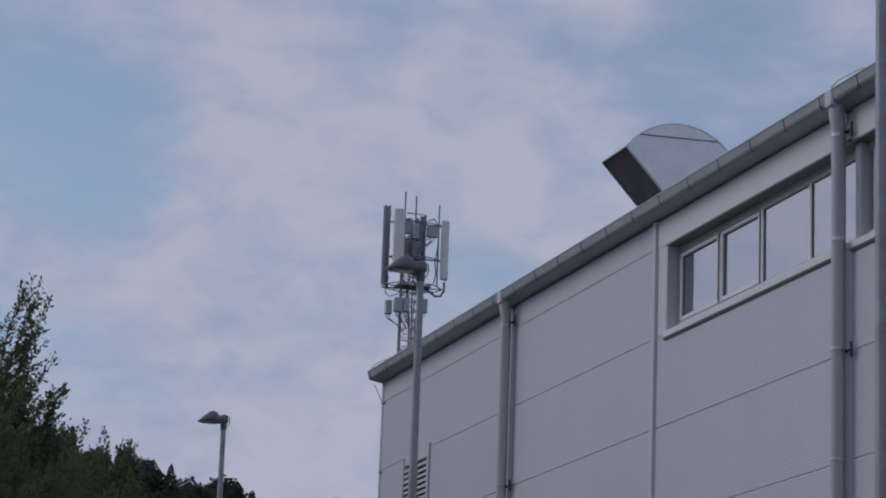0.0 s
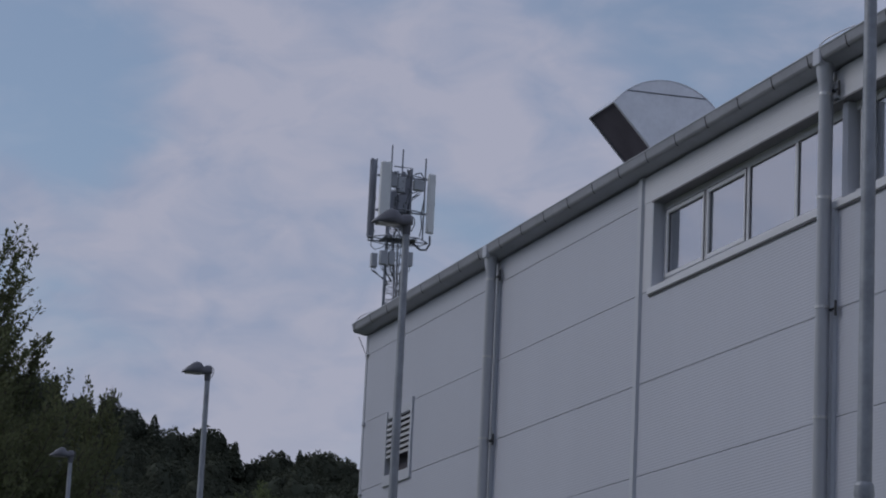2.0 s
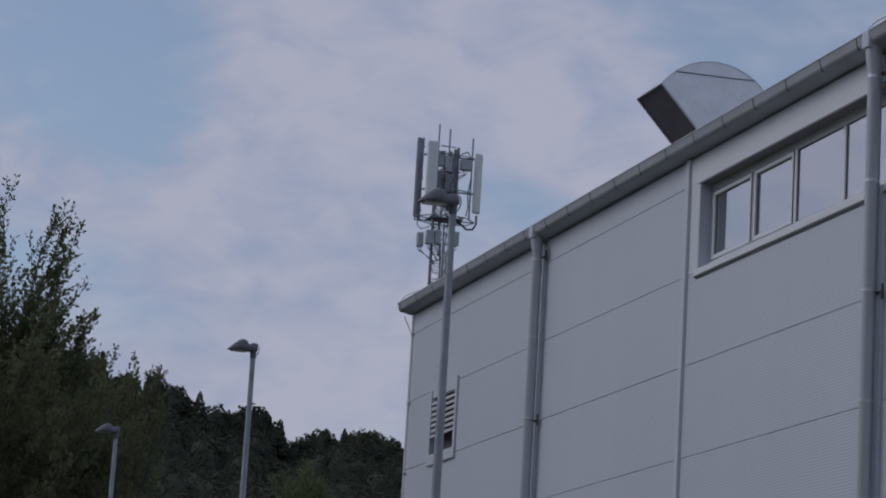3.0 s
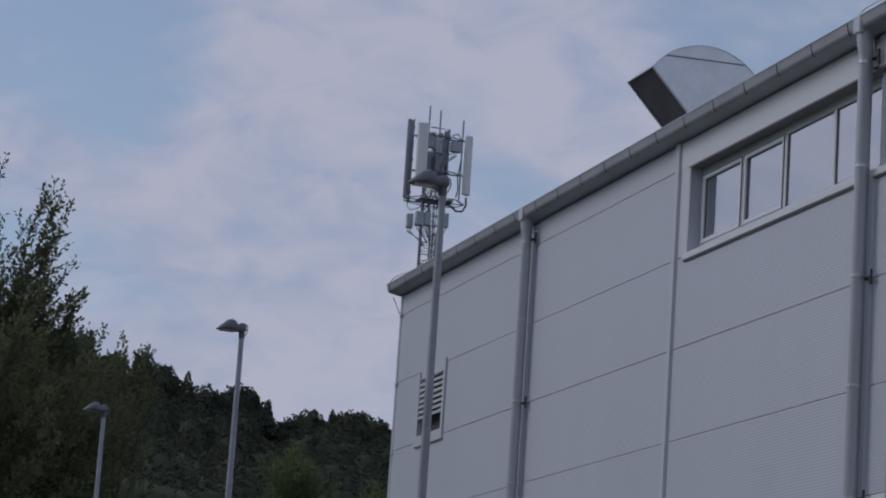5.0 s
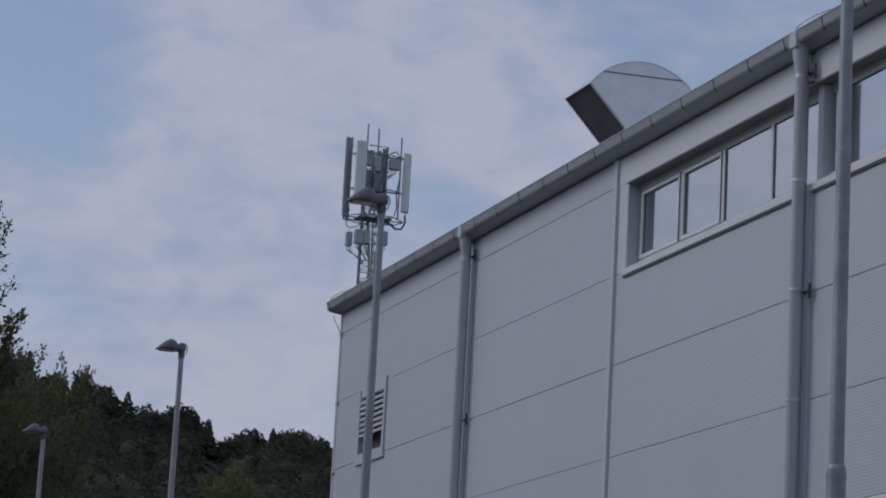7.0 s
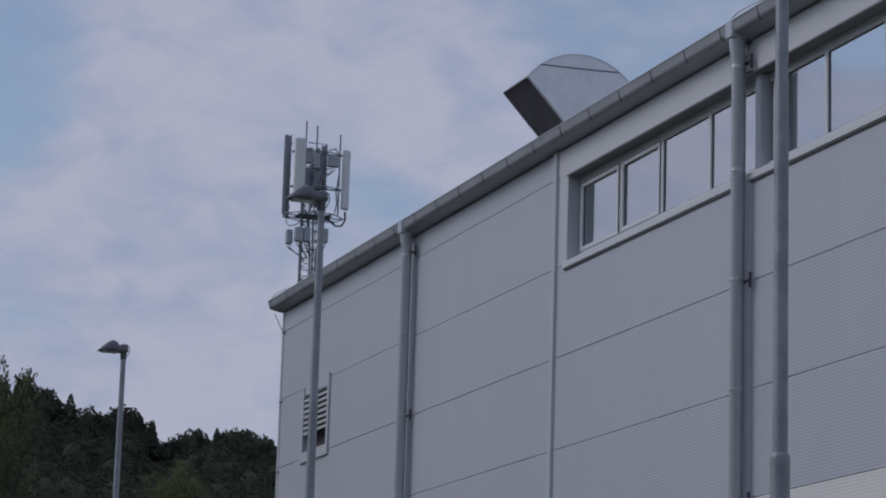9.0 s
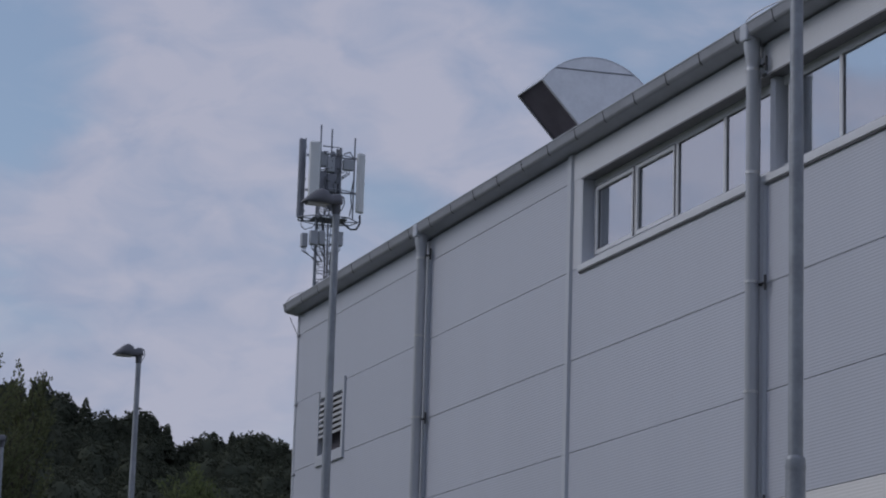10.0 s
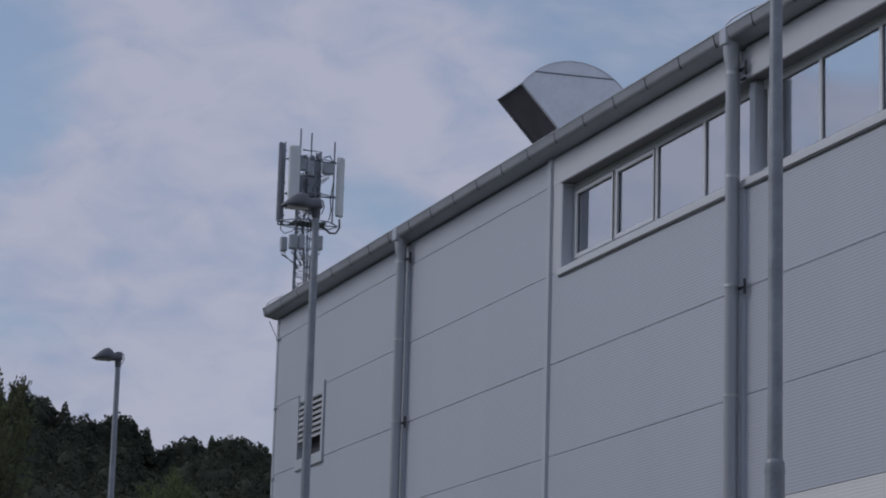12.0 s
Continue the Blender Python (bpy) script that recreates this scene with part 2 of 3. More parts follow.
# ---------------------------------------------------------------- ground and hills
# azimuth, elevation; unseen hills left and behind are added height to dim low sky
RIDGE = ((-180, 12.0), (-100, 13.0), (-50, 10.0), (-30, 8.5), (0, 9.6), (5, 9.4), (8, 9.25), (10.2, 8.68), (11.2, 8.42), (12.0, 8.2), (12.7, 8.3), (13.2, 8.0), (13.8, 7.65), (14.5, 7.75), (15.6, 7.75), (17, 7.3), (24, 6.2), (60, 8.0), (180, 12.0))
RIDGE_R = 430.0


def ridge(az):
    for (a, e), (b, f) in zip(RIDGE, RIDGE[1:]):
        if a <= az <= b:
            return e + (f - e) * (az - a) / (b - a)
    return 5.0


def land(az, r):
    """Height of the ground: flat, then a wooded slope up to a ridge."""
    top = 1.6 + RIDGE_R * math.tan(radians(ridge(az))) - 13.0
    s = min(1.0, max(0.0, (r - 190.0) / (RIDGE_R - 190.0)))
    return top * s ** 1.15


def ground():
    verts, faces = [], []
    rs = [0, 15, 40, 80, 130, 190, 230, 270, 310, 350, 390, 430, 520, 800, 1600, 4000]
    n = 180
    for r in rs:
        for k in range(n):
            az = -180 + 360 * k / n
            h = land(az, r) * (1.0 if r <= 520 else max(0, 1 - (r - 520) / 1000))
            verts.append((r * math.sin(radians(az)), r * math.cos(radians(az)), h))
    for i in range(len(rs) - 1):
        for k in range(n):
            a, b = i * n + k, i * n + (k + 1) % n
            faces.append((a, a + n, b + n, b) if i else (a, a + n, b + n))
    me = bpy.data.meshes.new("ground")
    me.from_pydata(verts, [], faces)
    me.materials.append(GROUND)
    me.shade_smooth()
    tagged(new("ground", me), "dark asphalt yard running into grassy slopes, raised out of view to block low sky", "ground", kind="structure")


ground()

# ---------------------------------------------------------------- hall
WX = 10.754       # outer face of the long wall
Y0, Y1 = 9.0, 37.55
J0 = 8.586        # uppermost panel joint, joints every metre below
EAVE = 8.90
V1, P1, P2 = 26.93, 31.70, 22.14
WIN_Y0, WIN_Y1, WIN_Z0, WIN_Z1 = 17.4, 26.60, 7.56, 8.57
hall = thing("industrial_hall", (WX, Y1, 0), "grey metal-panelled industrial hall with a ribbon window", "building")


def hpart(name, bm, mat, label="", parent=None, smooth=False):
    """A part of the hall given in world coordinates."""
    bmesh.ops.translate(bm, verts=bm.verts, vec=(-WX, -Y1, 0))
    return part(name, bm, mat, parent or hall, label, smooth)


# backing walls, pierced by the window opening and the louvre opening
LV_Y0, LV_Y1, LV_Z0, LV_Z1 = 35.10, 36.30, 6.56, 7.56
BX0, BX1 = WX + 0.06, WX + 0.26
bm = bmesh.new()
box(bm, BX0, BX1, Y0, Y1, 0, LV_Z0)
box(bm, BX0, BX1, Y0, LV_Y0, LV_Z0, WIN_Z0)
box(bm, BX0, BX1, LV_Y1, Y1, LV_Z0, WIN_Z0)
box(bm, BX0, BX1, WIN_Y1, Y1, WIN_Z0, EAVE)
box(bm, BX0, BX1, Y0, WIN_Y0, WIN_Z0, EAVE)
box(bm, BX0, BX1, WIN_Y0, WIN_Y1, WIN_Z1, EAVE)
hpart("wall", bm, JOINT, "dark backing wall behind the panels")
hpart("end_wall", boxed(BX1, WX + 24, Y1 - 0.2, Y1, 0, EAVE), PANEL, "grey panelled end wall")
hpart("end_wall", boxed(BX1, WX + 24, Y0, Y0 + 0.2, 0, EAVE), PANEL, "grey panelled end wall")
hpart("back_wall", boxed(WX + 23.8, WX + 24, Y0 + 0.2, Y1 - 0.2, 0, EAVE), PANEL, "grey panelled back wall")
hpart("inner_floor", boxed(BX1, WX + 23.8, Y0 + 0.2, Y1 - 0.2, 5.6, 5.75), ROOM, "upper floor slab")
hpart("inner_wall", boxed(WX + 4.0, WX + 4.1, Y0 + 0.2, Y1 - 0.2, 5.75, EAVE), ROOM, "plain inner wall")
bm = prism(bmesh.new(), [(WX + 0.02, 9.0), (WX + 12, 9.72), (WX + 24.2, 9.0), (WX + 24.2, EAVE), (WX + 0.02, EAVE)], "y", Y0 - 0.1, Y1 + 0.1)
hpart("roof", bm, ROOF, "low-pitched grey sheet roof")

# panels: columns between the vertical joints, rows between the horizontal ones
cols = [(P1 + 0.05, Y1 - 0.06), (V1 + 0.03, P1 - 0.06), (P2 + 0.05, V1 - 0.06), (17.35, P2 - 0.06), (Y0, 17.33)]
zrows = [(J0, EAVE - 0.02)] + [(J0 - k, J0 - k + 1) for k in range(1, 5)]
GAP = 0.0028


def panel(y0, y1, z0, z1, mat):
    if y1 - y0 > 0.05 and z1 - z0 > 0.03:
        hpart("wall_panel", boxed(WX, WX + 0.058, y0, y1, z0 + GAP, z1 - GAP, bevel=0.003), mat)


for ci, (a, b) in enumerate(cols):
    for ri, (z0, z1) in enumerate(zrows):
        if ri <= 1 and ci in (2, 3):
            if ri == 0:
                continue
            if ci == 2:
                panel(WIN_Y1 + 0.02, b, z0, z1, LINTEL)
            continue
        if ci == 0 and ri == 2:
            panel(a, LV_Y0 - 0.03, z0, z1, PANEL)
            panel(LV_Y1 + 0.03, b, z0, z1, PANEL)
            continue
        panel(a, b, z0, z1, PANEL)
    for z0, z1 in ((3.586, 4.586), (2.586, 3.586), (1.586, 2.586), (0.3, 1.586)):
        panel(a, b, z0, z1, PANEL_PALE)
panel(WIN_Y0 - 0.05, WIN_Y0, WIN_Z0, WIN_Z1, PANEL)
# plain sheet above the ribbon window, in lengths
for a, b in ((P2 + 0.05, V1 - 0.06), (17.35, P2 - 0.06)):
    hpart("lintel_panel", boxed(WX - 0.004, WX + 0.055, a, b, WIN_Z1 + 0.004, EAVE - 0.02, bevel=0.004), LINTEL, "plain grey sheet over the window")
hpart("plinth", boxed(WX - 0.01, WX + 0.05, Y0, Y1 - 0.06, 0, 0.29, bevel=0.01), CONCRETE, "grey concrete plinth")

# vertical cover strips over the panel joints and the corner
def cover_strip(yc, z0, z1, w, proud):
    """Raised joint cover with chamfered edges."""
    prof = [(WX + 0.05, yc - w), (WX - 0.004, yc - w), (WX - proud, yc - w + 0.012), (WX - proud, yc + w - 0.012), (WX - 0.004, yc + w), (WX + 0.05, yc + w)]
    bm = bmesh.new()
    lo = [bm.verts.new((x, y, z0)) for x, y in prof]
    hi = [bm.verts.new((x, y, z1)) for x, y in prof]
    for i in range(6):
        bm.faces.new((lo[i], lo[(i + 1) % 6], hi[(i + 1) % 6], hi[i]))
    bm.faces.new(lo[::-1])
    bm.faces.new(hi)
    bmesh.ops.recalc_face_normals(bm, faces=bm.faces)
    hpart("cover_strip", bm, TRIM)


hpart("joint_backing", boxed(WX + 0.02, WX + 0.055, V1 - 0.10, V1 + 0.10, 0.3, EAVE - 0.02), TRIM)
cover_strip(V1 - 0.02, 0.3, EAVE - 0.02, 0.062, 0.034)
for yc, pieces in ((P1, ((0.3, 8.70),)), (P2, ((0.3, WIN_Z0 - 0.03), (WIN_Z1 + 0.02, 8.74)))):
    for z0, z1 in pieces:
        hpart("joint_backing", boxed(WX + 0.02, WX + 0.055, yc - 0.09, yc + 0.09, z0, EAVE - 0.02 if z1 > 8.6 else z1), TRIM)
        cover_strip(yc - 0.01, z0, z1, 0.07, 0.03)
    hpart("conductor_rod", tubed([(WX - 0.055, yc - 0.03, 0.2), (WX - 0.055, yc - 0.03, 8.75), (WX - 0.10, yc - 0.02, 8.86)], 0.009, 8), GUTTER, "thin earthing rod")
hpart("corner_trim", boxed(WX - 0.012, WX + 0.10, Y1 - 0.06, Y1 + 0.012, 0.0, EAVE - 0.02, bevel=0.004), TRIM)
for k in range(4):
    z = J0 - 0.02 - 1.02 * k
    hpart("corner_bracket", boxed(WX - 0.03, WX - 0.012, Y1 - 0.16, Y1 - 0.02, z, z + 0.02, bevel=0.003), GUTTER)

# gutter along the eave, in lengths with visible sleeves
GX = WX - 0.22
prof = [(GX, 9.045), (GX + 0.018, 8.955), (GX + 0.03, 8.936), (GX + 0.05, 8.925), (WX - 0.02, 8.895), (WX + 0.02, 8.895), (WX + 0.02, 9.03), (GX + 0.02, 9.03), (GX + 0.02, 9.045)]
gutter = hpart("gutter", prism(bmesh.new(), prof, "y", Y0, Y1 + 0.10), GUTTER, "weathered grey box gutter")
# the paler pipe colour paints the light caught along the top edge
hpart("gutter_lip", tubed([(GX + 0.004, Y0, 9.045), (GX + 0.004, Y1 + 0.10, 9.045)], 0.010, 8), PIPE, "rolled front edge, coloured pale as if lit", gutter)
y = 22.34 - 0.80 * 15
while y < Y1:
    w = 0.008
    sl = [(GX - 0.003, 9.048), (GX + 0.015, 8.953), (GX + 0.028, 8.933), (GX + 0.05, 8.921), (GX + 0.05, 8.927), (GX + 0.032, 8.939), (GX + 0.021, 8.957), (GX + 0.003, 9.048)]
    hpart("gutter_joint", prism(bmesh.new(), sl, "y", y - w, y + w), DARKMETAL, "", gutter)
    y += 0.80


def downpipe(yc):
    """Round pipe with an outlet cone under the gutter, clamps and their stand-offs."""
    px, r = WX - 0.12, 0.061
    pipe = hpart("downpipe", tubed([(px, yc, 0.15), (px, yc, 8.66), (px, yc, 8.70), (px - 0.01, yc, 8.83), (px - 0.01, yc, 8.91)], [r, r, r + 0.006, r + 0.016, r + 0.02], 18), PIPE, "grey metal downpipe")
    for z in (1.5, 2.55, 3.55, 4.56, 5.58, 6.60, 7.63, 8.62):
        hpart("pipe_clamp", tubed([(px, yc, z - 0.014), (px, yc, z + 0.014)], r + 0.006, 18), CLAMP, "shiny galvanised clamp", pipe)
    for z in (2.55, 4.56, 6.58, 8.66):
        bm = boxed(px + 0.05, WX - 0.01, yc - 0.03, yc - 0.01, z - 0.012, z + 0.012)
        tube(bm, [(WX - 0.05, yc - 0.14, z - 0.07), (WX - 0.05, yc - 0.14, z + 0.07)], 0.013, 8)
        tube(bm, [(WX - 0.05, yc - 0.13, z), (WX - 0.05, yc + 0.01, z)], 0.011, 8)
        hpart("pipe_bracket", bm, DARKMETAL, "dark clip on the earthing strip", pipe)
    # branch sleeve between gutter and pipe
    hpart("gutter_outlet", boxed(GX - 0.006, GX + 0.15, yc - 0.075, yc + 0.075, 8.885, 9.06, bevel=0.012), PIPE, "gutter outlet sleeve", pipe)
    return pipe


downpipe(22.13)
downpipe(31.66)


def loop_wire(y):
    pts = [(GX + 0.03, y - 0.02, 9.04), (GX + 0.03, y - 0.03, 9.09), (GX + 0.05, y - 0.12, 9.125), (GX + 0.08, y - 0.35, 9.14), (GX + 0.1, y - 0.60, 9.13), (GX + 0.12, y - 0.85, 9.08)]
    hpart("conductor_wire", tubed(pts, 0.007, 6), CLAMP, "thin bent earthing wire")


loop_wire(Y1 + 0.02)
loop_wire(22.15)
hpart("conductor_wire", tubed([(GX + 0.10, Y1 + 0.06, 8.86), (GX + 0.16, Y1 + 0.03, 8.72), (WX - 0.02, Y1 - 0.02, 8.60)], 0.005, 6), DARKMETAL, "thin earthing wire under the gutter end")

# ribbon window
window = hpart("window", boxed(WX + 0.14, WX + 0.20, WIN_Y0 + 0.002, WIN_Y1 - 0.002, WIN_Z1 - 0.10, WIN_Z1 - 0.002, bevel=0.004), FRAME, "grey ribbon window with a long sill")
hpart("bottom_rail", boxed(WX + 0.14, WX + 0.20, WIN_Y0 + 0.002, WIN_Y1 - 0.002, WIN_Z0 + 0.03, WIN_Z0 + 0.155, bevel=0.004), FRAME, "", window)
sill = [(WX - 0.034, 7.535), (WX - 0.034, 7.60), (WX + 0.14, 7.66), (WX + 0.14, 7.56), (WX - 0.02, 7.53)]
hpart("sill", prism(bmesh.new(), sill, "y", WIN_Y0 - 0.03, WIN_Y1 + 0.03), FRAME, "sloping grey metal sill", window)
# dark strip painting the shadow line under the sill's front edge
hpart("sill_shadow_line", boxed(WX - 0.022, WX - 0.001, WIN_Y0 - 0.03, WIN_Y1 + 0.03, 7.516, 7.529), GASKET_SHADE, "", window)
hpart("reveal", boxed(WX + 0.001, WX + 0.14, WIN_Y1 - 0.012, WIN_Y1 + 0.02, WIN_Z0 + 0.06, WIN_Z1), TRIM, "", window)
hpart("reveal", boxed(WX + 0.001, WX + 0.14, WIN_Y0 - 0.02, WIN_Y0 + 0.012, WIN_Z0 + 0.06, WIN_Z1), TRIM, "", window)
# flashing coloured dark to paint in the shade below the lintel
hpart("head_flashing", boxed(WX - 0.012, WX + 0.14, WIN_Y0 - 0.02, WIN_Y1 + 0.01, WIN_Z1 - 0.014, WIN_Z1 + 0.003), SOFFIT_SHADE, "", window)
PIER0, PIER1 = 22.0, 22.11
hpart("pier", boxed(WX + 0.05, WX + 0.20, PIER0, PIER1, WIN_Z0 + 0.09, WIN_Z1 - 0.02, bevel=0.004), TRIM, "", window)
MULL = [26.56, 25.46, 24.41, 23.28, 22.16, 21.88, 20.86, 19.76, 18.66, 17.44]
for y in MULL:
    hpart("mullion", boxed(WX + 0.135, WX + 0.20, y - 0.028, y + 0.028, WIN_Z0 + 0.155, WIN_Z1 - 0.10, bevel=0.004), FRAME, "", window)
for i, (a, b) in enumerate(zip(MULL, MULL[1:])):
    if i == 4:
        continue
    lo, hi, z0, z1 = b + 0.029, a - 0.029, WIN_Z0 + 0.156, WIN_Z1 - 0.101
    if i in (0, 1):  # opening casements carry a second frame
        bm = bmesh.new()
        for q in ((lo, lo + 0.045, z0, z1), (hi - 0.045, hi, z0, z1), (lo + 0.045, hi - 0.045, z0, z0 + 0.045), (lo + 0.045, hi - 0.045, z1 - 0.045, z1)):
            box(bm, WX + 0.125, WX + 0.19, *q, bevel=0.004)
        hpart("casement", bm, FRAME, "", window)
        bm = bmesh.new()
        for q in ((lo - 0.002, lo + 0.004, z0, z1), (hi - 0.004, hi + 0.002, z0, z1), (lo, hi, z1 - 0.005, z1 + 0.004)):
            box(bm, WX + 0.122, WX + 0.15, *q)
        hpart("casement_gap", bm, GASKET_SHADE, "", window)
        lo, hi, z0, z1 = lo + 0.045, hi - 0.045, z0 + 0.045, z1 - 0.045
    # gasket strips, wider at far side and top to paint the shaded frame edge
    bm = bmesh.new()
    for q in ((lo, lo + 0.004, z0, z1), (hi - 0.010, hi, z0, z1), (lo + 0.004, hi - 0.010, z1 - 0.007, z1), (lo + 0.004, hi - 0.010, z0, z0 + 0.003)):
        box(bm, WX + 0.146, WX + 0.154, *q)
    hpart("gasket", bm, GASKET_SHADE, "", window)
    pane = hpart("pane", boxed(WX + 0.155, WX + 0.165, lo, hi, z0, z1), GLASS, "reflecting coated glass", window)
    pane.visible_shadow = False

# louvre
louvre = hpart("louvre", boxed(WX - 0.03, WX + 0.05, LV_Y0 - 0.03, LV_Y0 + 0.05, LV_Z0, LV_Z1 + 0.08, bevel=0.005), TRIM, "grey ventilation louvre with dark slots")
hpart("louvre_frame", boxed(WX - 0.03, WX + 0.05, LV_Y1 - 0.05, LV_Y1 + 0.03, LV_Z0, LV_Z1, bevel=0.005), TRIM, "", louvre)
hpart("louvre_frame", boxed(WX - 0.034, WX + 0.05, LV_Y0 - 0.04, LV_Y1 + 0.04, LV_Z0 - 0.05, LV_Z0 + 0.10, bevel=0.005), TRIM, "", louvre)
hpart("louvre_frame", boxed(WX - 0.01, WX + 0.05, LV_Y0 + 0.05, LV_Y1 - 0.05, 7.47, LV_Z1 + 0.03, bevel=0.005), TRIM, "", louvre)
hpart("louvre_back", boxed(WX + 0.14, WX + 0.16, LV_Y0, LV_Y1, LV_Z0, LV_Z1), BLACK, "", louvre)
for k in range(7):
    z = 6.92 + 0.078 * k
    bm = prism(bmesh.new(), [(WX - 0.016, z - 0.016), (WX - 0.016, z + 0.018), (WX + 0.05, z + 0.060), (WX + 0.055, z + 0.054), (WX - 0.006, z + 0.010), (WX - 0.006, z - 0.016)], "y", LV_Y0 + 0.05, LV_Y1 - 0.05)
    hpart("louvre_slat", bm, LOUVRE, "", louvre)


# ---------------------------------------------------------------- roof hood
def roof_hood():
    """Goose-neck ventilation hood: a flat-sided drum over a neck, with a slanting rectangular mouth."""
    cx, cz, r, y0, y1 = 12.28, 10.13, 0.88, 30.0, 30.84
    hood = thing("ventilation_hood", (cx + 0.4, y0, 9.03), "rounded galvanised ventilation hood with a dark slanting mouth", "roof vent")
    off = Vector((-(cx + 0.4), -y0, -9.03))
    arc = [(cx + r * math.cos(a), cz + r * math.sin(a)) for a in [radians(144 - 6.0 * k) for k in range(25)]]
    low = (12.20, 9.98)
    outline = arc + [(cx + r, 9.06), (cx + 0.05, 9.04), low]
    shell = bmesh.new()
    side = {}
    for tag, y in (("near", y0), ("far", y1)):
        vs = [shell.verts.new(Vector((u, y, v)) + off) for u, v in outline]
        side[tag] = vs
        shell.faces.new(vs)
    k = len(outline)
    for i in range(k - 1):  # the edge from low to the arc's start stays open: the mouth
        shell.faces.new((side["near"][i], side["near"][i + 1], side["far"][i + 1], side["far"][i]))
    bmesh.ops.recalc_face_normals(shell, faces=shell.faces)
    part("shell", shell, HOODMETAL, hood)
    # mouth: flange, and the dark duct inside
    a, b = Vector((arc[0][0], 0, arc[0][1])), Vector((low[0], 0, low[1]))
    d = (b - a).normalized()
    inn = Vector((-d.z, 0, d.x))
    if inn.x < 0:
        inn = -inn
    bm = bmesh.new()
    q = [a + inn * 0.012, b + inn * 0.012]
    vs = [bm.verts.new(Vector((p.x, y, p.z)) + off) for p, y in ((q[0], y0 + 0.004), (q[0], y1 - 0.004), (q[1], y1 - 0.004), (q[1], y0 + 0.004))]
    bm.faces.new(vs)
    part("mouth_screen", bm, BLACK, hood, "dark mesh screen in the mouth")
    for y, rad in ((y0, 0.017), (y1, 0.010)):
        bm = tubed([Vector((a.x, y, a.z)) + off, Vector((b.x, y, b.z)) + off], rad, 8)
        part("flange", bm, LAPMETAL, hood)
    part("flange", tubed([Vector((a.x, y0, a.z)) + off, Vector((a.x, y1, a.z)) + off], 0.009, 6), HOODMETAL, hood)
    # standing seam across the near side, and the rolled rim
    lap = [Vector((cx + u, y0 - 0.008, cz + v)) + off for u, v in ((-0.545, 0.692), (0.02, 0.702), (0.505, 0.714))]
    part("seam", tubed(lap, 0.008, 6), GUTTER, hood, "dark lapped seam")
    part("rim", tubed([Vector((u, y0, v)) + off for u, v in arc], 0.007, 6), HOODMETAL, hood)
    return hood


roof_hood()


# ---------------------------------------------------------------- street lamps
def street_lamp():
    """Stepped galvanised column with a shell-shaped head that points to the road."""
    lamp = thing("street_lamp", (0, 0, 0), "galvanised stepped street lamp with a dark shell-shaped head", "street lamp", "street lamps along the hall")
    part("column", tubed([(0, 0, 0), (0, 0, 3.855), (0, 0, 3.87), (0, 0, 3.885)], [0.064, 0.061, 0.060, 0.048], 18), GALV, lamp)
    part("joint_ring", tubed([(0, 0, 3.80), (0, 0, 3.83)], 0.064, 18), GALV, lamp)
    part("shaft", tubed([(0, 0, 3.88), (0, 0, 5.85)], [0.047, 0.045], 18), GALV, lamp)
    part("collar", tubed([(0, 0, 5.84), (0, 0, 5.90)], [0.0475, 0.0465], 18), GALV, lamp)
    part("top_shaft", tubed([(0, 0, 5.88), (0, 0, 7.93)], [0.043, 0.036], 18), GALV, lamp)
    part("base_plate", boxed(-0.14, 0.14, -0.14, 0.14, 0.0, 0.02, bevel=0.004), GALV, lamp)
    # head: domed shell, flat below, narrowing to the tip
    bm = bmesh.new()
    secs = ((0.055, 0.045, 0.09, 8.01), (0.02, 0.07, 0.12, 8.005), (-0.02, 0.075, 0.125, 8.0), (-0.065, 0.08, 0.10, 8.0), (-0.11, 0.10, 0.155, 8.0), (-0.16, 0.11, 0.17, 8.0), (-0.22, 0.10, 0.145, 8.0), (-0.28, 0.08, 0.095, 8.0), (-0.33, 0.06, 0.05, 8.0), (-0.37, 0.04, 0.02, 7.995))
    rings = []
    for x, hw, hh, zb in secs:
        ring = [bm.verts.new((x, hw * math.cos(a), zb + hh * math.sin(a))) for a in [math.pi * k / 8 for k in range(9)]]
        rings.append(ring)
    for a, b in zip(rings, rings[1:]):
        for k in range(8):
            bm.faces.new((a[k], a[k + 1], b[k + 1], b[k]))
        bm.faces.new((a[8], a[0], b[0], b[8]))
    bm.faces.new(rings[0])
    bm.faces.new(rings[-1][::-1])
    bmesh.ops.recalc_face_normals(bm, faces=bm.faces)
    head = part("head", bm, LAMPHEAD, lamp, "dark grey shell-shaped head", smooth=True)
    part("lens", boxed(-0.32, -0.10, -0.065, 0.065, 7.985, 8.008, bevel=0.004), LENS, head)
    bm = tubed([(0, 0, 7.90), (0, 0, 7.99), (-0.02, 0, 8.06)], [0.042, 0.046, 0.05], 14)
    part("knuckle", bm, LAMPHEAD, lamp)
    part("cable_loop", tubed([(0.03, 0, 8.12), (0.075, 0, 8.09), (0.085, 0, 8.03), (0.06, 0, 7.96), (0.03, 0, 7.93)], 0.006, 6), CABLE, lamp)
    return lamp


lamp = street_lamp()
lamp.location = (8.30, 37.08, 0)
for x, y, s in ((8.05, 46.30, 0.988), (7.76, 25.88, 0.975), (7.39, 14.75, 1.0)):
    c = copy_thing(lamp, pose(x, y, 0))
    c.scale = (1, 1, s)


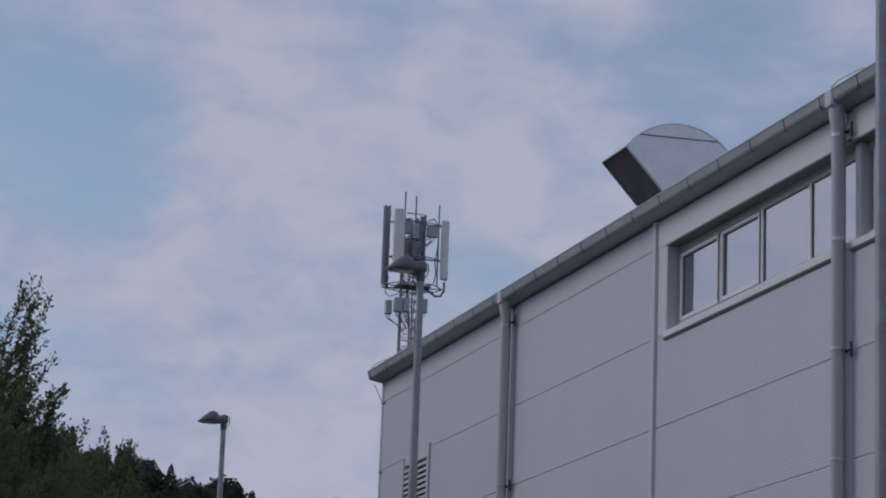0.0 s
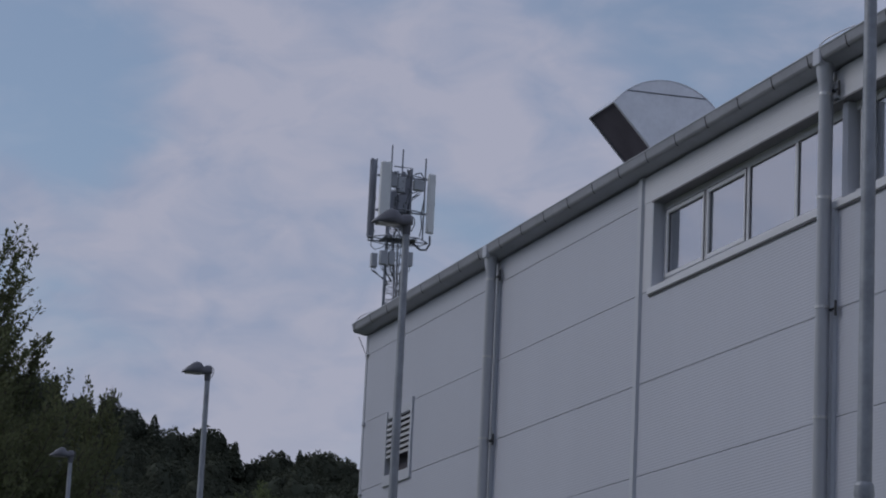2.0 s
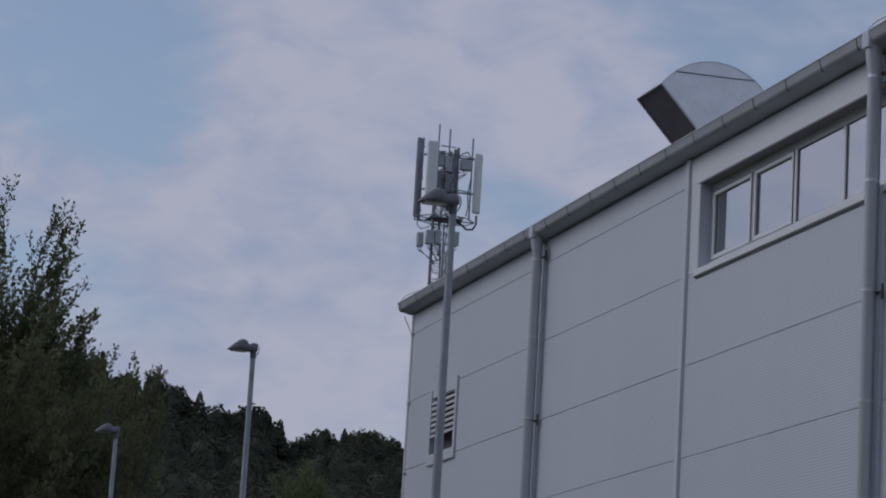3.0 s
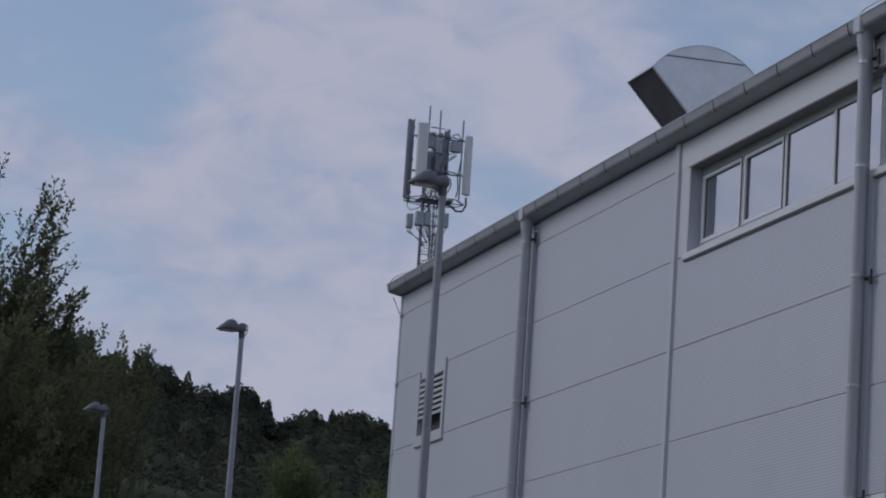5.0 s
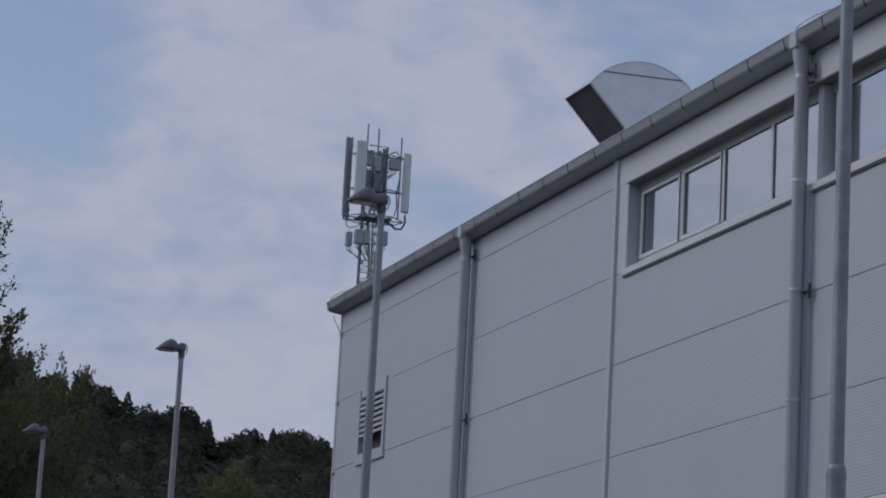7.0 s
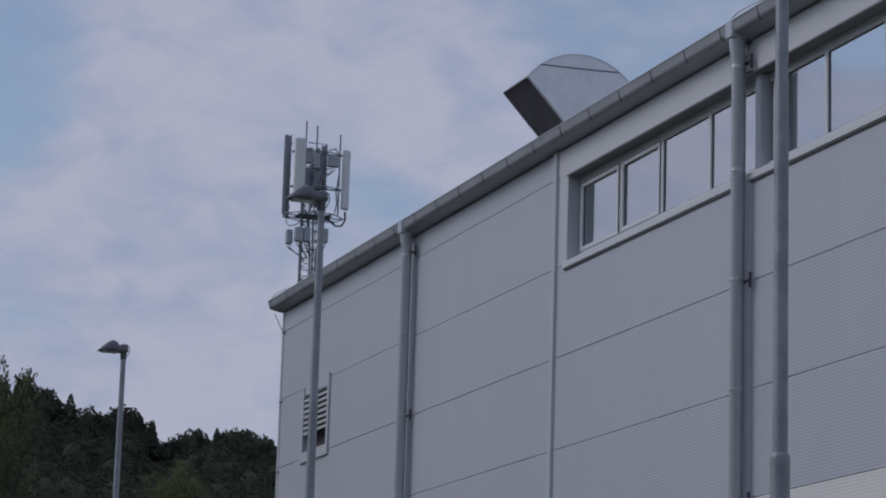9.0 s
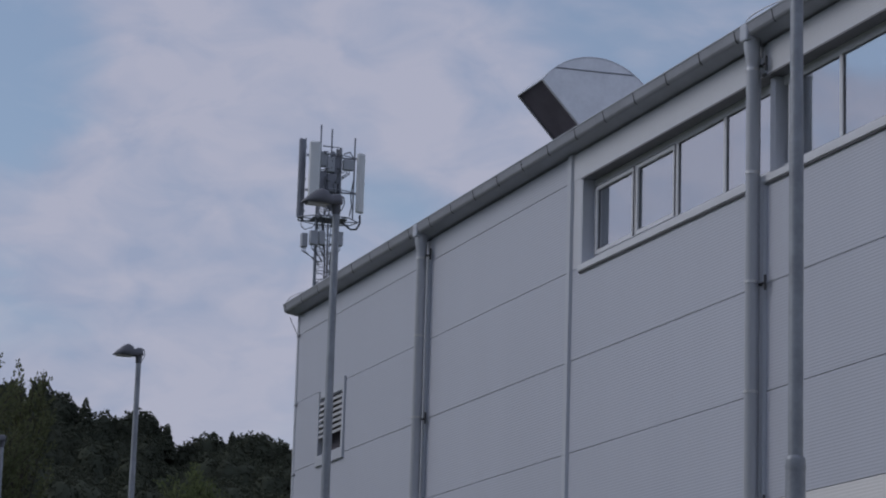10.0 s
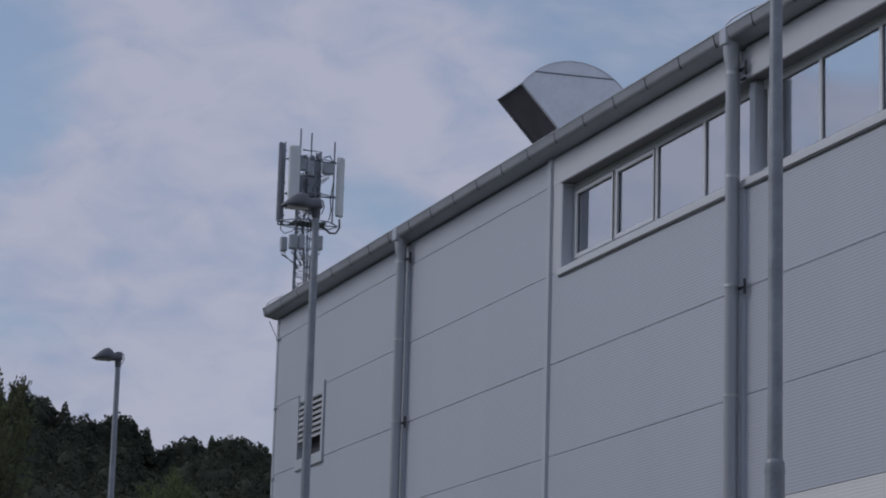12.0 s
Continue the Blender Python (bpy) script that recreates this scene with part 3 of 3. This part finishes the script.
# ---------------------------------------------------------------- radio mast
def radio_mast():
    mx, my, pz = 24.15, 81.5, 20.6
    mast = thing("radio_mast", (mx, my, 0), "lattice radio mast carrying white panel antennas and radio boxes", "radio mast")
    h = 0.38
    legs = [(h * math.cos(a) - 0.16, h * math.sin(a)) for a in (radians(100), radians(220), radians(340))]
    for x, y in legs:
        part("mast_leg", tubed([(x, y, 0), (x, y, pz + 2.35)], 0.03, 8), MASTMETAL, mast)
    z = 12.0
    k = 0
    while z < pz + 2.2:
        for i in range(3):
            a, b = legs[i], legs[(i + 1) % 3]
            bm = tubed([(*a, z), (*b, z)], 0.013, 6)
            tube(bm, [(*a, z), (*b, z + 0.30)] if k % 2 else [(*b, z), (*a, z + 0.30)], 0.012, 6)
            part("lattice_brace", bm, MASTMETAL, mast)
        z += 0.30
        k += 1
    # service platform
    tri = [(1.0 * math.cos(a), 0.8 * math.sin(a)) for a in [radians(q) for q in (-8, 30, 90, 150, 188, 240, 300)]]
    bm = bmesh.new()
    for i in range(len(tri)):
        tube(bm, [(*tri[i], pz), (*tri[(i + 1) % len(tri)], pz)], 0.02, 6)
    for i in range(0, len(tri)):
        tube(bm, [(0, 0, pz - 0.02), (*tri[i], pz)], 0.02, 6)
    box(bm, -0.55, 0.55, -0.4, 0.4, pz - 0.01, pz + 0.01)
    part("platform", bm, MASTMETAL, mast, "dark steel service platform")
    for z in (pz + 0.95, pz + 2.1):
        bm = bmesh.new()
        pts = [(0.42 * math.cos(a), 0.42 * math.sin(a), z) for a in [2 * math.pi * q / 14 for q in range(15)]]
        tube(bm, pts, 0.025, 6)
        for x, y in ((-0.75, 0.1), (0.95, -0.05), (-0.35, -0.55)):
            tube(bm, [(0.3 * x, 0.3 * y, z), (x, y, z)], 0.028, 6)
            tube(bm, [(0.3 * x, 0.3 * y, z + 0.12), (x, y, z + 0.02)], 0.02, 6)
        part("antenna_arm", bm, MASTMETAL, mast)
    # panel antennas on their tubes

    def panel_antenna(x, y, z0, z1, w, d, turn, mat, label):
        bm = boxed(-w / 2, w / 2, -d / 2, d / 2, z0, z1, bevel=min(w, d) * 0.28)
        bmesh.ops.rotate(bm, verts=bm.verts, cent=(0, 0, 0), matrix=Matrix.Rotation(radians(turn), 3, "Z"))
        bmesh.ops.translate(bm, verts=bm.verts, vec=(x, y, 0))
        ob = part("panel_antenna", bm, mat, mast, label)
        for z in (z0 + 0.25, (z0 + z1) / 2, z1 - 0.25):
            part("antenna_bracket", boxed(x - 0.05, x + 0.15, y, y + 0.14, z - 0.04, z + 0.04, bevel=0.01), MASTMETAL, ob)

    panel_antenna(-0.89, 0.10, pz + 0.0, pz + 2.62, 0.34, 0.14, 50, ANTDARK, "dark-backed panel antenna")
    panel_antenna(-0.66, -0.55, pz + 0.32, pz + 2.42, 0.36, 0.16, -12, ANTWHITE, "broad white panel antenna")
    panel_antenna(1.03, -0.10, pz + 0.32, pz + 2.30, 0.29, 0.15, 25, ANTWHITE, "slim white panel antenna")
    for x, y, z0, z1 in ((-0.79, 0.12, pz - 0.05, pz + 2.66), (-0.44, -0.42, pz - 0.05, pz + 3.02), (0.11, 0.2, pz + 1.6, pz + 3.08), (0.82, -0.06, pz + 0.1, pz + 2.80)):
        part("antenna_tube", tubed([(x, y, z0), (x, y, z1)], 0.028, 8), MASTMETAL, mast)
    # radio boxes
    for x, y, z, w, d, hh in ((0.58, -0.15, pz + 1.85, 0.36, 0.2, 0.34), (-0.78, -0.1, pz - 0.75, 0.20, 0.2, 0.46), (-0.53, -0.3, pz - 0.68, 0.24, 0.2, 0.46), (-0.26, -0.3, pz - 0.66, 0.20, 0.2, 0.46), (0.34, -0.2, pz - 0.62, 0.26, 0.2, 0.46)):
        bm = boxed(x - w / 2, x + w / 2, y - d / 2, y + d / 2, z - hh / 2, z + hh / 2, bevel=0.02)
        ob = part("radio_box", bm, RADIO, mast, "pale grey radio box")
        bm = bmesh.new()
        for q in range(3):
            tube(bm, [(x - 0.06 + 0.06 * q, y, z - hh / 2), (x - 0.05 + 0.05 * q, y, z - hh / 2 - 0.12), (0.3 * x, 0.3 * y, z - hh / 2 - 0.40 - 0.05 * q)], 0.012, 5)
        part("feed_cable", bm, CABLE, ob)
    # darker units and cable clutter round the head
    rng = random.Random(7)
    for x, y, z, w, hh in ((-0.08, -0.35, pz + 1.75, 0.26, 0.5), (0.0, -0.3, pz + 1.15, 0.34, 0.62), (0.16, -0.2, pz + 1.6, 0.2, 0.9), (-0.1, -0.3, pz + 0.55, 0.3, 0.4), (0.2, 0.1, pz + 0.6, 0.2, 0.5),
                           (-0.31, -0.3, pz + 1.92, 0.22, 0.5), (-0.30, -0.25, pz + 1.22, 0.26, 0.64), (0.05, -0.12, pz + 1.4, 0.14, 1.7), (0.27, -0.2, pz + 1.25, 0.09, 2.2)):
        part("amplifier", boxed(x - w / 2, x + w / 2, y - 0.1, y + 0.1, z - hh / 2, z + hh / 2, bevel=0.03), RADIO if hh == 0.5 else ANTDARK, mast, "grey amplifier unit")
    for q in range(9):
        a, b = rng.uniform(-0.35, 0.3), rng.uniform(-0.3, 0.3)
        z1 = pz + rng.uniform(0.3, 2.1)
        bm = tubed([(a, -0.3, z1), (a + rng.uniform(-0.15, 0.15), -0.42, z1 - 0.25), (b, -0.3, pz - 0.2), (0.4 * b, -0.2, pz - 1.2), (0.25 * b, -0.15, pz - 5)], 0.014, 5)
        part("feed_cable", bm, CABLE, mast)
    for q in range(10):  # short jumpers and clamps round the head
        a, z1 = rng.uniform(-0.3, 0.35), pz + rng.uniform(0.5, 2.3)
        b = a + rng.uniform(-0.25, 0.3)
        part("jumper_cable", tubed([(a, -0.38, z1), ((a + b) / 2, -0.46, z1 - rng.uniform(0.05, 0.2)), (b, -0.36, z1 + rng.uniform(-0.15, 0.15))], 0.018, 6), CABLE, mast)
    for pts, r in (([(1.05, -0.1, pz + 0.25), (1.06, -0.1, pz - 0.02), (0.95, -0.1, pz - 0.22), (0.75, -0.1, pz - 0.24), (0.45, -0.1, pz - 0.02), (0.2, -0.1, pz + 0.1)], 0.035),
                   ([(-0.85, 0.1, pz + 0.05), (-0.84, 0.1, pz - 0.25), (-0.72, 0.05, pz - 0.36), (-0.5, 0, pz - 0.28), (-0.3, 0, pz - 0.05)], 0.014),
                   ([(0.8, -0.1, pz + 1.4), (0.72, -0.1, pz + 0.9), (0.76, -0.1, pz + 0.5), (0.7, -0.1, pz + 0.2)], 0.02),
                   ([(0.42, -0.2, pz + 2.2), (0.62, -0.2, pz + 2.28), (0.74, -0.2, pz + 2.1), (0.5, -0.2, pz + 1.98)], 0.022)):
        part("feed_cable", tubed(pts, r, 6), CABLE, mast)
    part("head_frame", tubed([(-0.32, -0.3, pz + 2.36), (0.30, -0.3, pz + 2.36), (0.30, -0.3, pz + 0.2)], 0.024, 6), MASTMETAL, mast)
    return mast


radio_mast()


# ---------------------------------------------------------------- trees
def leaves_mesh(name, centres, normals, sizes, mat, parent=None, rng=None):
    """Small folded leaves, each a kite of two triangles."""
    c, s = np.asarray(centres), np.asarray(sizes)[:, None]
    d = np.asarray(normals)
    d = d / np.linalg.norm(d, axis=1, keepdims=True)
    rnd = rng.normal(size=c.shape)
    u = np.cross(d, rnd)
    u /= np.linalg.norm(u, axis=1, keepdims=True) + 1e-9
    w = np.cross(d, u)
    v = np.stack([c - d * s * 0.1, c + d * s * 0.45 + u * s * 0.30, c + d * s, c + d * s * 0.45 - u * s * 0.30 + w * s * 0.15], 1).reshape(-1, 3)
    k = len(c)
    i = np.arange(k) * 4
    f = np.concatenate([np.stack([i, i + 1, i + 2], 1), np.stack([i, i + 2, i + 3], 1)])
    me = bpy.data.meshes.new(name)
    me.from_pydata(v.tolist(), [], f.tolist())
    me.materials.append(mat)
    ob = new(name, me)
    ob.parent = parent
    return ob


def tree(az, dist, height, spread, seed, mat, label, leaf=0.10, limbs=40, shoots=12, gap=0.04, steep=58, bare=0.25, loose=0.035):
    """Trunk, straight ascending limbs, shoots that leave them at a sharp angle, leaves close along the shoots."""
    rng = np.random.default_rng(seed)
    x, y = dist * math.sin(radians(az)), dist * math.cos(radians(az))
    top = thing("tree", (x, y, 0), label, "tree")
    wood = bmesh.new()
    sway = rng.normal(size=2) * 0.02 * height

    def spine(s):
        return Vector((sway[0] * s * s, sway[1] * s * s, height * 0.93 * s))
    tube(wood, [spine(q / 8) for q in range(9)], [0.014 * height * (1 - q / 8.6) + 0.01 for q in range(9)], 8)
    C, N, S = [], [], []

    def dress(base, end, r0):
        """A twig with leaves set alternately along it."""
        tube(wood, [base, base.lerp(end, 0.5) + Vector(rng.normal(size=3)) * 0.02, end], [r0, r0 * 0.7, 0.003], 4, False)
        way = end - base
        m = max(3, int(way.length / gap))
        tt = (np.arange(m) + rng.random(m)) / m
        off = rng.normal(size=(m, 3))
        C.append(np.array(base) + np.outer(tt, np.array(way)) + off * loose)
        N.append(off * 0.55 + np.array(way.normalized()))
        S.append(leaf * rng.uniform(0.55, 1.25, m))

    for i in range(limbs):
        s = bare + (0.95 - bare) * (i + rng.random()) / limbs
        a = i * 2.4 + rng.normal() * 0.4
        prof = math.sin(math.pi * min(1, 0.30 + 0.50 * (s - bare) / (1 - bare))) ** 0.6
        length = spread * (0.45 + 0.75 * prof) * rng.uniform(0.75, 1.2)
        rise = radians(steep * (0.72 + 0.5 * s) + rng.normal() * 7)
        out = Vector((math.cos(a) * math.cos(rise), math.sin(a) * math.cos(rise), math.sin(rise)))
        p0 = spine(s)
        bend = Vector((0, 0, 0.10 * length))
        pts = [p0 + out * length * (q / 5) + bend * (q / 5) ** 2 for q in range(6)]
        for q in range(1, 6):
            pts[q] += Vector(rng.normal(size=3)) * 0.015 * length
        r0 = 0.003 * height * (1.15 - s)
        tube(wood, pts, [r0 * (1 - q / 5.5) + 0.005 for q in range(6)], 5, False)
        for q in (3, 4):
            dress(pts[q], pts[q + 1], 0.006)
        for k in range(shoots):
            q = 0.10 + 0.88 * (k + rng.random()) / shoots
            n = min(4, int(q * 5))
            base = pts[n].lerp(pts[n + 1], q * 5 - n)
            side = Vector(rng.normal(size=3))
            side = (side - out * side.dot(out)).normalized()
            way = (out + side * rng.uniform(0.3, 0.65) + Vector((0, 0, 0.25))).normalized()
            tl = length * rng.uniform(0.20, 0.46) * (1.2 - 0.6 * q)
            end = base + way * tl
            dress(base, end, 0.007)
            if tl > 0.5:
                mid = base.lerp(end, rng.uniform(0.35, 0.6))
                side = Vector(rng.normal(size=3))
                dress(mid, mid + (way + (side - way * side.dot(way)).normalized() * 0.55).normalized() * tl * 0.5, 0.005)
    part("trunk", wood, BARK, top)
    leaves_mesh("crown", np.concatenate(C), np.concatenate(N), np.concatenate(S), mat, top, rng)
    return top


NEAR = "dark green broad-leaved tree with ascending leafy shoots"
tree(7.4, 60, 12.7, 2.9, 11, LEAF_NEAR, NEAR, leaf=0.102, limbs=68, shoots=12, gap=0.032, loose=0.028)
tree(8.5, 61, 11.7, 2.2, 31, LEAF_NEAR, NEAR, leaf=0.102, limbs=46, shoots=10, steep=52, gap=0.032, loose=0.028)
tree(5.8, 62, 13.2, 2.9, 12, LEAF_NEAR, NEAR, leaf=0.102, limbs=56, shoots=10, gap=0.032, loose=0.028)
tree(10.15, 66, 12.1, 1.6, 17, LEAF_NEAR, NEAR, leaf=0.102, limbs=38, shoots=9, steep=62, gap=0.034, loose=0.028)
tree(8.7, 57, 9.6, 2.1, 14, LEAF_NEAR, NEAR, limbs=64, shoots=14, steep=46, gap=0.03)
tree(7.2, 55, 9.5, 2.7, 15, LEAF_NEAR, NEAR, limbs=70, shoots=15, steep=44, gap=0.03)
PALE = "light green young tree in front of the wooded hill"
tree(14.05, 95, 12.7, 2.0, 21, LEAF_PALE, PALE, leaf=0.12, limbs=80, shoots=16, gap=0.026, loose=0.10, bare=0.15)
tree(16.0, 104, 13.0, 2.0, 22, LEAF_PALE, PALE, leaf=0.12, limbs=74, shoots=16, gap=0.026, loose=0.10, bare=0.15)


def far_woods():
    """Wooded slope up to a ridge: crowns of many small leafy tufts round a dark inner mass, and pointed conifers in tiers."""
    rng = np.random.default_rng(5)

    def ico(level):
        bm = bmesh.new()
        bmesh.ops.create_icosphere(bm, subdivisions=level, radius=1.0)
        bm.verts.ensure_lookup_table()
        out = np.array([v.co[:] for v in bm.verts]), np.array([[v.index for v in f.verts] for f in bm.faces])
        bm.free()
        return out
    tuft, mass = ico(1), ico(3)
    V, F = [], []
    count = [0]

    def put(v, tris, k):
        n = v.shape[1]
        V.append(v.reshape(-1, 3))
        F.append((tris[None] + (np.arange(k) * n)[:, None, None]).reshape(-1, 3) + count[0])
        count[0] += k * n

    def tufts(c, size):
        """Small ragged tufts of leaves, no two alike."""
        k = len(c)
        rough = 1 + rng.normal(size=(k, len(tuft[0]), 1)) * 0.5
        squash = rng.uniform(0.55, 1.2, (k, 1, 3)) * size[:, None, None]
        put(c[:, None, :] + tuft[0][None] * rough * squash, tuft[1], k)

    def broad(az, r, top, h, w, n):
        mid = np.array([r * math.sin(radians(az)), r * math.cos(radians(az)), top - h * 0.5])
        ph = rng.random(4) * 6.283

        def lobes(d):
            return 1 + 0.13 * np.sin(d[..., :1] * 5 + ph[0]) * np.sin(d[..., 1:2] * 5 + ph[1]) + 0.11 * np.sin(d[..., 2:] * 7 + ph[2]) + 0.07 * np.sin(d[..., :1] * 13 + d[..., 2:] * 11 + ph[3])
        half = np.array([w, w, h * 0.5])
        put((mid + mass[0] * lobes(mass[0]) * half * 0.87)[None], mass[1], 1)
        d = rng.normal(size=(n, 3))
        d[:, 2] = np.abs(d[:, 2]) - 0.35
        d[:, 1] = -np.abs(d[:, 1]) + 0.3
        d /= np.linalg.norm(d, axis=1, keepdims=True)
        tufts(mid + d * lobes(d) * half * rng.uniform(0.88, 1.05, (n, 1)), rng.uniform(0.07, 0.21, n))

    def conifer(az, r, top, h, w, n):
        x, y = r * math.sin(radians(az)), r * math.cos(radians(az))
        t = rng.random(n) ** 0.7
        a = rng.random(n) * 6.283
        tier = 0.74 + 0.26 * np.abs(np.sin(t * 19 + az))
        reach = w * (0.10 + 0.90 * t) * tier * rng.uniform(0.3, 1.0, n) ** 0.5
        c = np.stack([x + reach * np.cos(a), y + reach * np.sin(a), top - h * t - 0.22 * reach], 1)
        tufts(c, rng.uniform(0.08, 0.15, n) + 0.12 * t)

    az = 4.0
    while az < 17.5:  # ridge line
        con = az < 12.4 and rng.random() < 0.36 or rng.random() < 0.08
        top = 2.4 + RIDGE_R * math.tan(radians(ridge(az))) + rng.normal() * 0.85
        if con:
            conifer(az, RIDGE_R - 4, top + rng.uniform(0.5, 1.6), 5.5, rng.uniform(1.7, 2.5), 620)
        else:
            broad(az, RIDGE_R, top, 9, rng.uniform(2.2, 4.2), 1100)
        az += rng.uniform(0.16, 0.36)
    for r in range(215, 430, 15):  # the slope below it
        az = 4.0 + rng.random() * 0.5
        while az < 17.5:
            h = rng.uniform(9, 13)
            if rng.random() < 0.24:
                conifer(az, r + rng.normal() * 3, land(az, r) + h + 2.0, h, rng.uniform(2.0, 2.6), 120 if r < 320 else 480)
            else:
                broad(az, r + rng.normal() * 3, land(az, r) + h + 0.8, h, rng.uniform(3, 4.8), 160 if r < 320 else 950)
            az += rng.uniform(0.45, 0.85) * 300 / r
    me = bpy.data.meshes.new("far_woods")
    me.from_pydata(np.concatenate(V).tolist(), [], np.concatenate(F).tolist())
    me.materials.append(LEAF_FAR)
    me.shade_smooth()
    tagged(new("far_woods", me), "dark mixed wood covering the far hillside", "woods", kind="stuff")


far_woods()
